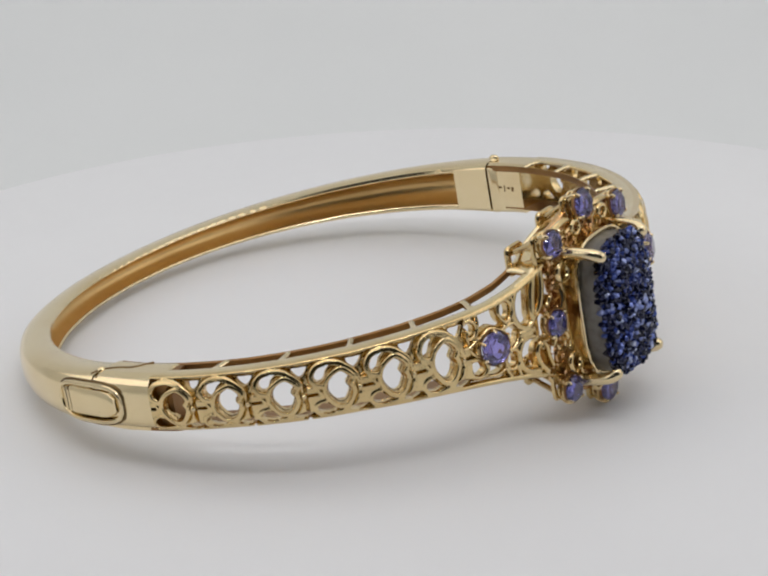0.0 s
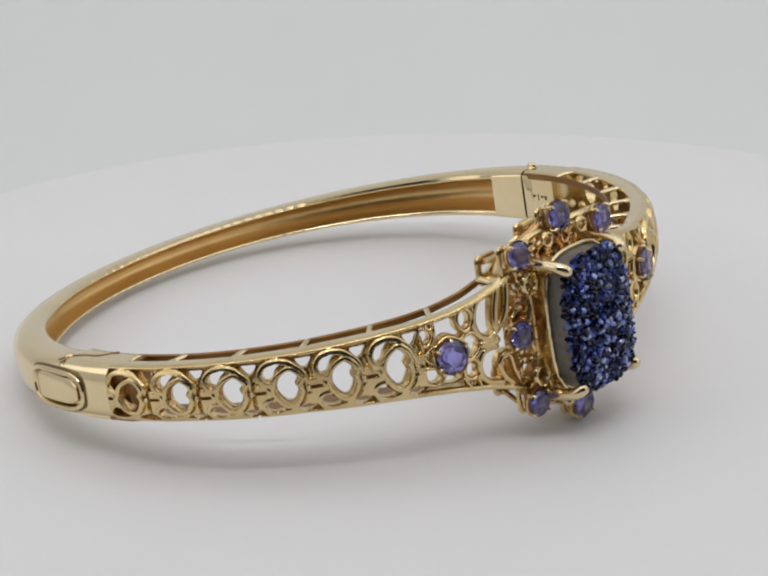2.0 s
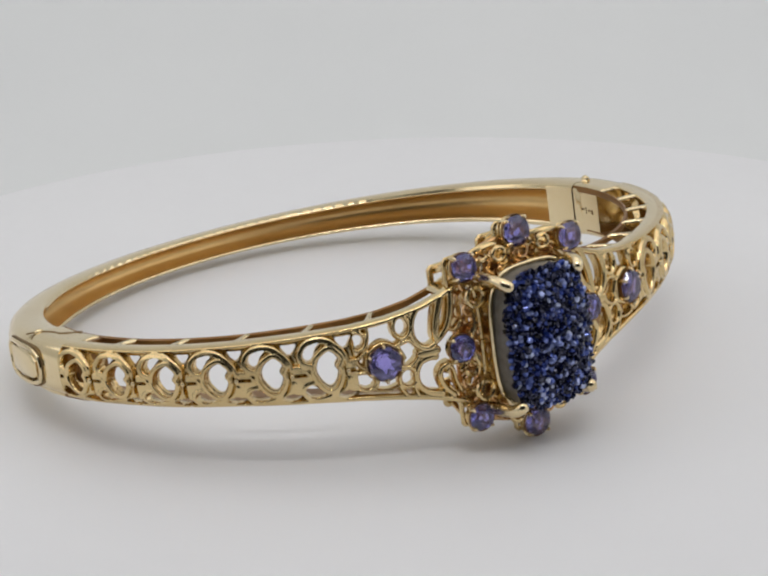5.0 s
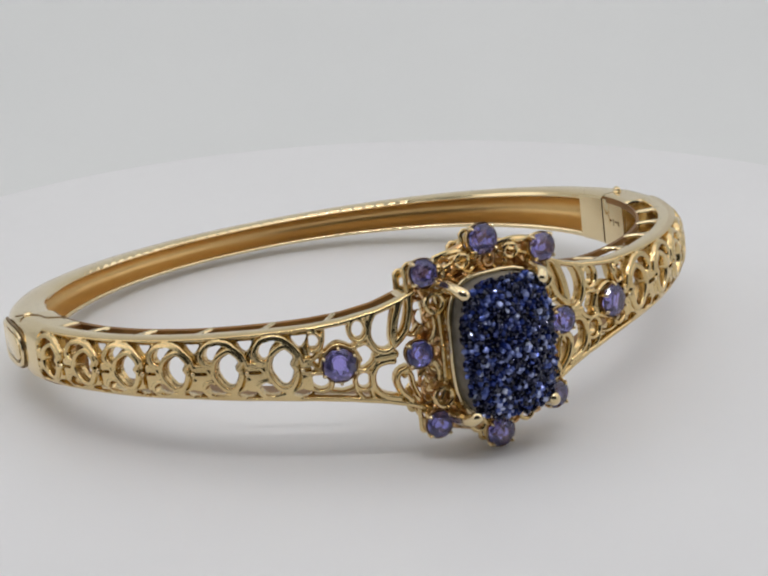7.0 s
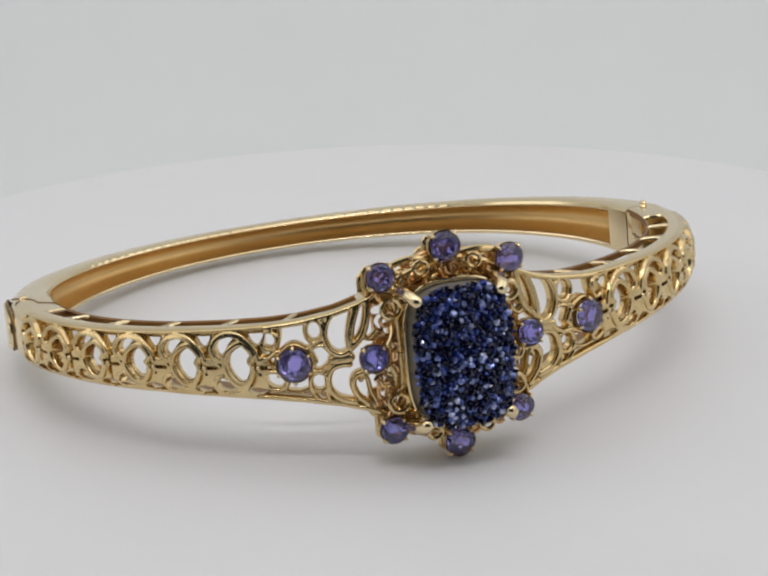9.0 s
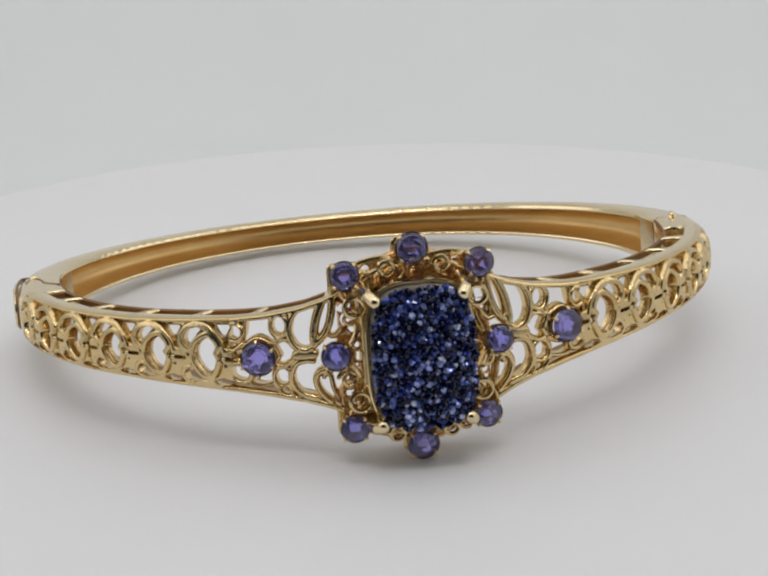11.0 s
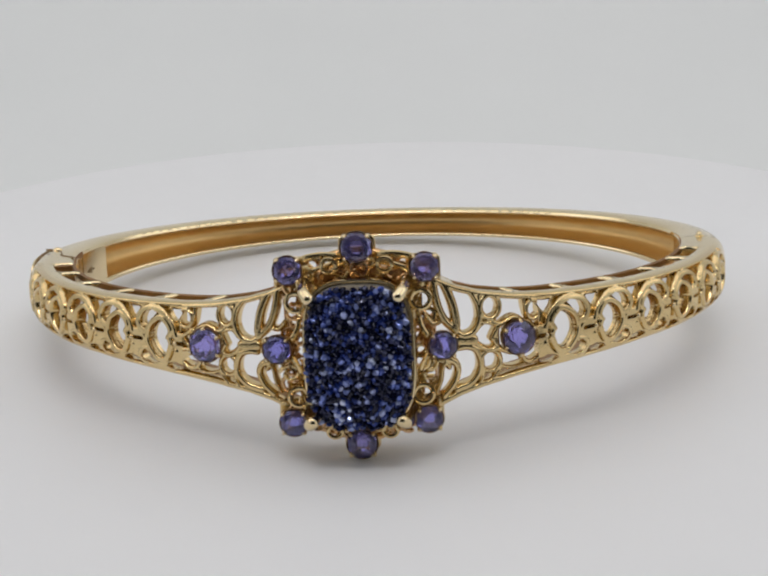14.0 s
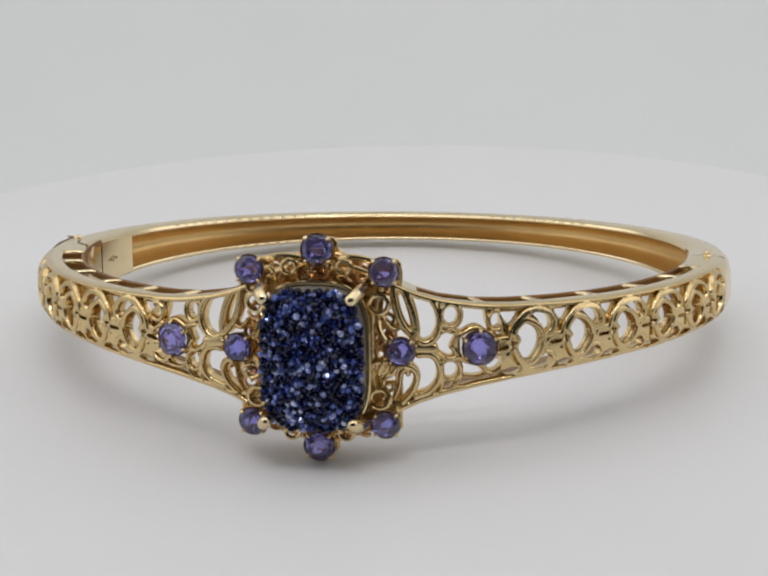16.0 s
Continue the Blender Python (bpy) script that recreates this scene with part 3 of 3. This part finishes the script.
def head(root):
    base = root
    N = 56
    def ring(rx, rz, y):
        return [(HX + cushion(2 * math.pi * j / N, rx, rz)[0], y, HZ - 0.25 + cushion(2 * math.pi * j / N, rx, rz)[1]) for j in range(N)]
    # collet
    s = Soup()
    s.loft([ring(4.3, 5.9, -25.6), ring(4.38, 6.0, -26.6), ring(4.46, 6.08, -27.9), ring(4.48, 6.10, -28.3), ring(4.42, 6.05, -28.4), ring(4.30, 5.94, -28.4), ring(4.15, 5.8, -27.2), ring(4.0, 5.7, -25.6)])
    collet = s.build("collet", CAST, base, label="thin gold collet around the stone")
    s = Soup()
    s.tube(ring(4.50, 6.13, -28.36), 0.15, 8, True)
    s.build("collet_rim", GOLD, collet)
    # stone body
    s = Soup()
    s.loft([ring(4.1, 5.75, -26.4), ring(4.24, 5.87, -28.2), ring(4.22, 5.84, -29.7), ring(4.08, 5.70, -30.1)])
    stone = s.build("druzy_stone", GREY_STONE, base, label="cushion shaped grey stone base")
    # crystals
    rng = random.Random(5)
    s = Soup()
    spots = []
    tries = 0
    while len(spots) < 680 and tries < 40000:
        tries += 1
        x, z = rng.uniform(-4.3, 4.3), rng.uniform(-5.9, 5.9)
        k = (abs(x / 4.22) ** 3.6 + abs(z / 5.84) ** 3.6) ** (1 / 3.6)
        if k > 0.995 or any((x - a) ** 2 + (z - b) ** 2 < 0.095 for a, b in spots):
            continue
        spots.append((x, z))
    for x, z in spots:
        k = (abs(x / 4.22) ** 3.6 + abs(z / 5.84) ** 3.6) ** (1 / 3.4)
        y = -30.05 - 1.2 * (1 - k ** 2.4)
        lean = 0.75 * k ** 1.6
        n = Vector((x / 4.0 * lean + rng.gauss(0, 0.34), -1, z / 5.8 * lean + rng.gauss(0, 0.34))).normalized()
        t = n.cross(Vector((rng.gauss(0, 1), rng.gauss(0, 1), rng.gauss(0, 1)))).normalized()
        b = n.cross(t)
        r, hgt = rng.uniform(0.20, 0.37), rng.uniform(0.15, 0.50)
        m = rng.choice((5, 6, 6))
        c0 = Vector((HX + x, y, HZ - 0.25 + z))
        low = [c0 - n * 0.5 + (t * math.cos(2 * math.pi * j / m) + b * math.sin(2 * math.pi * j / m)) * r for j in range(m)]
        mid = [c0 + n * (hgt * 0.45) + (t * math.cos(2 * math.pi * j / m) + b * math.sin(2 * math.pi * j / m)) * r * 0.95 for j in range(m)]
        tip_off = (t * rng.uniform(-0.4, 0.4) + b * rng.uniform(-0.4, 0.4)) * r
        cut = rng.uniform(0.15, 0.5)
        tip = [c0 + n * hgt + tip_off + (t * math.cos(2 * math.pi * j / m) + b * math.sin(2 * math.pi * j / m)) * r * cut for j in range(m)]
        s.loft([low, mid, tip])
    s.loft([ring(4.05, 5.66, -30.0), ring(3.9, 5.5, -30.2), ring(3.0, 4.6, -30.75), ring(1.6, 2.6, -31.0)])
    cr = s.build("crystal_crust", DRUZY, stone, smooth=False, label="sparkling dark blue druzy crystal crust, some glints painted pale")
    tagged(cr, kind="stuff")
    # four long prongs
    for sx in (-1, 1):
        for sz in (-1, 1):
            x, z = HX - 0.25 + sx * 3.75, HZ - 0.25 + sz * 5.30
            t = Soup()
            t.tube(spline([(x + sx * 0.35, -24.6, z + sz * 0.35), (x + sx * 0.35, -28.0, z + sz * 0.35), (x + sx * 0.22, -29.9, z + sz * 0.2), (x - sx * 0.10, -30.55, z - sz * 0.12)], 5), 0.54, 12)
            t.build("prong", GOLD, base, label="rounded gold prong")
    # gallery rails round the head
    corner = [(-5.75, 6.65), (0.0, 8.35), (5.75, 6.65), (5.1, 3.4), (5.1, -3.4), (5.75, -6.5), (0.0, -8.25), (-5.75, -6.5), (-5.1, -3.4), (-5.1, 3.4)]
    for y, k, r, mat in ((-23.4, 0.80, 0.34, GOLD), (-26.9, 0.88, 0.24, CAST)):
        t = Soup()
        t.tube([(HX + x * k, y + 0.010 * x * x, HZ + z * k) for x, z in spline(corner + corner[:1], 6)[:-1]], r, 8, True)
        t.build("gallery_rail", mat, base)
    outline = spline(corner + corner[:1], 6)[:-1]
    for k, (x, z) in enumerate(outline):
        if k % 3 == 0:
            t = Soup()
            t.tube([(HX + x * 0.76, -23.4 + 0.01 * x * x, HZ + z * 0.76), (HX + x * 0.81, -24.6 + 0.01 * x * x, HZ + z * 0.81), (HX + x * 0.88, -26.7, HZ + z * 0.88)], 0.29, 8)
            t.build("strut", CAST, base)
    t = Soup()
    t.tube([(HX + x * 0.82, -24.6 + 0.010 * x * x, HZ + z * 0.82) for x, z in outline], 0.26, 8, True)
    t.build("gallery_rail", CAST, base)
    def box(c):
        return max(-1.0, min(1.0, 1.30 * c))
    for x, z, r in ((-5.75, 6.65, 1.22), (0, 8.4, 1.34), (5.55, 6.65, 1.24), (-5.75, -6.3, 1.18), (-0.1, -8.25, 1.3), (5.55, -6.25, 1.18)):
        rear = -23.3 + 0.01 * x * x
        for a in (45, 135, 225, 315):
            dx, dz = math.cos(radians(a)), math.sin(radians(a))
            t = Soup()
            t.tube(spline([(HX + x * 0.9 + dx * r * 0.75, rear, HZ + z * 0.76 + dz * r * 0.75), (HX + x * 0.97 + dx * r * 0.85, -25.6, HZ + z * 0.9 + dz * r * 0.85), (HX + x + dx * r * 0.95, -27.1, HZ + z + dz * r * 0.95)], 4), 0.24, 8)
            t.build("gallery_post", CAST, base)
        t = Soup()
        t.tube([(HX + x * 0.9 + 0.86 * r * box(math.cos(a)), rear, HZ + z * 0.76 + 0.86 * r * box(math.sin(a))) for a in [2 * math.pi * (q + 0.5) / 32 for q in range(32)]], 0.30, 8, True)
        t.build("gallery_ring", CAST, base)
        t = Soup()
        t.tube([(HX + x * 0.97 + 0.98 * r * box(math.cos(a)), -25.9, HZ + z * 0.92 + 0.98 * r * box(math.sin(a))) for a in [2 * math.pi * (q + 0.5) / 32 for q in range(32)]], 0.22, 8, True)
        t.build("gallery_ring", CAST, base)
        gem(base, (HX + x, -27.35, HZ + z), (0.10 * x / 6, -1, 0.10 * z / 8), r)
    # pierced gallery plate behind the scroll work
    def gallery(X, Z):
        Q, T = np.abs(X), np.abs(Z)
        inner = (np.abs(X / 4.15) ** 3.4 + np.abs((Z + 0.25) / 5.95) ** 3.4) ** (1 / 3.4) - 1
        outer = np.maximum.reduce([Q - 6.3, T + 0.30 * Q - 8.5, (Q - 5.2) * 0.9 + (T - 6.5) * 0.5 - 0.6])
        f = np.maximum(-inner * 4, outer)
        for cx, cz, r in ((5.15, 4.0, 0.78), (5.55, 2.7, 0.55), (5.35, 2.2, 0.42), (4.95, 1.55, 0.42), (5.9, 3.6, 0.35), (4.85, 0.5, 0.4), (5.6, 5.2, 0.4), (4.6, 5.6, 0.35), (2.25, 7.0, 0.46), (3.75, 6.72, 0.36), (3.05, 6.55, 0.24), (1.2, 6.75, 0.28), (4.7, 3.2, 0.22)):
            f = np.maximum(f, r - np.hypot(Q - cx, T - cz))
        for cx, cz, r in ((5.7, 6.5, 1.0), (0.0, 8.35, 1.2), (6.95, 0.0, 1.0)):
            f = np.maximum(f, r - np.hypot(Q - cx, T - cz))
        return f
    s = Soup()
    plate(s, gallery, -6.6, 6.6, -8.7, 8.7, 0.13, lambda u, w, h: (HX + u, -25.7 + 0.012 * u * u - h, HZ + w), 0.6, 0.25)
    s.build("gallery_plate", ROSE, base, label="pierced rose tinted gold plate behind the stones")
    # tangle of cast curls between collet and stones
    rng = random.Random(11)
    spots, tries = [], 0
    stones = ((5.7, 6.5, 1.2), (0.0, 8.35, 1.4), (6.95, 0.0, 1.2), (5.1, 4.0, 1.05), (2.3, 7.0, 0.85))
    while len(spots) < 44 and tries < 20000:
        tries += 1
        x, z = rng.uniform(-6.0, 6.0), rng.uniform(-7.6, 7.6)
        k = (abs(x / 4.4) ** 3.4 + abs((z + 0.25) / 6.0) ** 3.4) ** (1 / 3.4)
        if k < 1.09 or abs(z) + 0.30 * abs(x) > 7.75 or any(math.hypot(abs(x) - a, abs(z) - b) < c for a, b, c in stones):
            continue
        if any(math.hypot(x - a, z - b) < 0.78 for a, b in spots):
            continue
        spots.append((x, z))
    for k, (x, z) in enumerate(spots):
        r, a0, way = rng.uniform(0.45, 0.80), rng.uniform(0, 360), rng.choice((-1, 1))
        y, sweep, squash = rng.uniform(-26.3, -27.1) + 0.012 * x * x, rng.uniform(280, 430), rng.uniform(0.75, 1.2)
        pts = []
        for i in range(17):
            q = i / 16
            a = radians(a0 + way * sweep * q)
            rr = r * (1.15 - 0.55 * q)
            pts.append((HX + x + rr * math.cos(a), y - 0.25 * q, HZ + z + rr * squash * math.sin(a)))
        t = Soup()
        t.tube(pts, [0.20 - 0.05 * i / 16 for i in range(17)], 7)
        t.build("curl", ROSE if k % 3 else CAST, base)
    for sx in (-1, 1):
        t = Soup()
        t.tube(spline([(HX + sx * 1.2, -26.6, HZ + 7.5), (HX + sx * 2.8, -26.9, HZ + 7.75), (HX + sx * 4.3, -26.8, HZ + 7.5), (HX + sx * 5.0, -26.5, HZ + 6.9)], 5), 0.30, 8)
        t.build("gallery_rail", CAST, base)
        for sz in (-1, 1):
            t = Soup()
            t.tube(spline([(HX + sx * 4.5, -24.5, HZ + sz * 5.6), (HX + sx * 5.0, -25.6, HZ + sz * 4.0), (HX + sx * 5.0, -26.9, HZ + sz * 2.0), (HX + sx * 5.6, -27.0, HZ + sz * 0.8)], 5), 0.24, 8)
            t.build("curl", CAST, base)
            t = Soup()
            t.tube([(HX + sx * (5.15 + 0.80 * math.cos(a)), -27.45, HZ + sz * (4.0 + 0.78 * math.sin(a))) for a in [2 * math.pi * i / 20 for i in range(20)]], 0.23, 8, True)
            t.build("curl", CAST, base)
            t = Soup()
            t.tube([(HX + sx * (2.3 + 0.6 * math.cos(a)), -27.55, HZ + sz * (7.0 + 0.55 * math.sin(a))) for a in [2 * math.pi * i / 20 for i in range(20)]], 0.19, 8, True)
            t.build("curl", CAST, base)
    return base


def hinge_and_clasp(root):
    # hinge knuckle and pin head on the seam
    p, n = oval(2.0)
    t = Soup()
    q = p - n * 2.2
    t.tube([(q.x, q.y, -1.7), (q.x, q.y, 2.75)], 0.6, 14)
    h = t.build("hinge", GOLD, root, label="gold hinge barrel at the seam")
    t = Soup()
    t.ball((q.x, q.y, 3.22), 0.34, (0.9, 1.6, 1.0), 10)
    t.build("pin", GOLD, h)
    # hallmark bars on the inner face
    for k, (dz, ln, wd) in enumerate(((0.7, 0.34, 0.10), (0.6, 0.12, 0.34), (0.65, 0.34, 0.10), (0.55, 0.30, 0.22))):
        phi = -1.4 - k * 1.25
        p, n = oval(phi)
        t = Soup()
        c = p - n * 4.03
        e = Vector((-n.y, n.x, 0))
        vs = [tuple(c + e * a - n * b + Vector((0, 0, z))) for a in (-ln / 2, ln / 2) for b in (0, 0.02) for z in (dz - wd, dz + wd)]
        t.add(vs, [(0, 1, 3, 2), (4, 6, 7, 5), (0, 4, 5, 1), (2, 3, 7, 6), (0, 2, 6, 4), (1, 5, 7, 3)])
        t.build("hallmark", STAMP, root)
    for k in range(4):
        p, n = oval(165.0 + k * 1.2)
        h, d = back_size(165.0 + k * 1.2)
        c, e = p - n * (d + 0.04), Vector((-n.y, n.x, 0))
        ln, wd = ((0.34, 0.10), (0.12, 0.34), (0.30, 0.2), (0.34, 0.10))[k]
        t = Soup()
        t.add([tuple(c + e * a - n * b + Vector((0, 0, z))) for a in (-ln / 2, ln / 2) for b in (0, 0.02) for z in (0.6 - wd, 0.6 + wd)],
              [(0, 1, 3, 2), (4, 6, 7, 5), (0, 4, 5, 1), (2, 3, 7, 6), (0, 2, 6, 4), (1, 5, 7, 3)])
        t.build("hallmark", STAMP, root)
    # clasp: release knob and oval safety loop
    p, n = oval(173.0)
    q = p - n * 1.6
    t = Soup()
    t.ball((q.x, q.y, 2.95), 0.42, (1.2, 0.9, 0.9), 10)
    t.build("release_knob", GOLD, root)
    t = Soup()
    pts = []
    for phi, o in ((172.9, -0.5), (173.0, -1.2), (174.2, -1.9), (176.5, -2.4), (179.0, -2.6), (182.0, -3.9)):
        pp, nn = oval(phi)
        pts.append((pp.x + nn.x * o, pp.y + nn.y * o, 3.08))
    t.tube(spline(pts, 4), 0.08, 6)
    t.build("clasp_seam", STAMP, root)

    def on_band(u, o):
        pp, nn = oval(172.2 + u / 28.5 * 57.3)
        return pp.x + nn.x * o, pp.y + nn.y * o
    t = Soup()
    t.tube([(*on_band(u, 0.14), w + 0.72) for u, w in [cushion(2 * math.pi * i / 40, 3.9, 1.62, 3.4) for i in range(40)]], 0.20, 8, True)
    latch = t.build("safety_latch", GOLD, root, label="oval gold safety latch over the clasp seam")
    t = Soup()
    t.tube([(*on_band(u, -0.06), w + 0.72) for u, w in [cushion(2 * math.pi * i / 40, 4.14, 1.86, 3.4) for i in range(40)]], 0.12, 6, True)
    t.build("latch_gap", STAMP, latch)
    t = Soup()
    rows = []
    for i in range(13):
        u = -2.3 + 5.7 * i / 12
        w = 1.0 if i < 9 else math.sqrt(max(0.2, 1 - ((i - 8) / 4.6) ** 2))
        rows.append([(*on_band(u, a), b * 1.12 + 0.72) for a, b in ((-0.3, 1.08 * w), (0.20, 1.04 * w), (0.32, 0.88 * w), (0.32, -0.88 * w), (0.20, -1.04 * w), (-0.3, -1.08 * w))])
    t.loft(rows)
    t.build("tongue", GOLD, latch)
    for u in (-2.75, -3.25):
        t = Soup()
        t.tube([(*on_band(u, 0.1), 0.72 + w) for w in (-1.0, 0.0, 1.0)], 0.17, 8)
        t.build("ridge", GOLD, latch)


def build_bracelet():
    root = new("bracelet")
    tagged(root, "yellow gold openwork bangle with blue druzy and violet stones", "bracelet")
    back_band(root)
    for p0, p1 in ((2.3, 11.5), (-8.0, 1.7), (158.0, 172.4), (173.1, 184.0)):
        end_block(root, "end_block", p0, p1, GOLD, "polished solid gold end block")
    # last stretch of the block, coloured dark as the shade behind the openings
    end_block(root, "clasp_box", 184.05, 189.8, DULL_SHADED, "unpolished gold clasp box inside the band, darkened for its shade")
    for side in (-1, 1):
        front_half(root, side)
        for s, r in ((13.65 if side < 0 else 13.0, 1.46), (6.95, 1.2)):
            p, n = front(s, side)
            q = p + n * 0.35
            if s < 8:
                q, n = Vector((HX + side * 6.9, -27.4, 0.05)), Vector((side * 0.12, -1, 0))
            gem(root, (q.x, q.y, 0.1), n, r, 6 if s > 8 else 4)
    head(root)
    hinge_and_clasp(root)
    return root


turntable = build_setting()
bracelet = build_bracelet()


def motions():
    rest = pose(-0.00007, 0.00424, 0.00547, -8.70, -0.99, -5.75)
    times = [0.5 * k for k in range(33)]
    turn = [(t, pose(0, 0, 0, 0, 0, SPIN_START - SPIN_RATE * t)) for t in times]
    walk(turntable, turn)
    walk(bracelet, [(t, m @ rest) for t, m in turn])


motions()
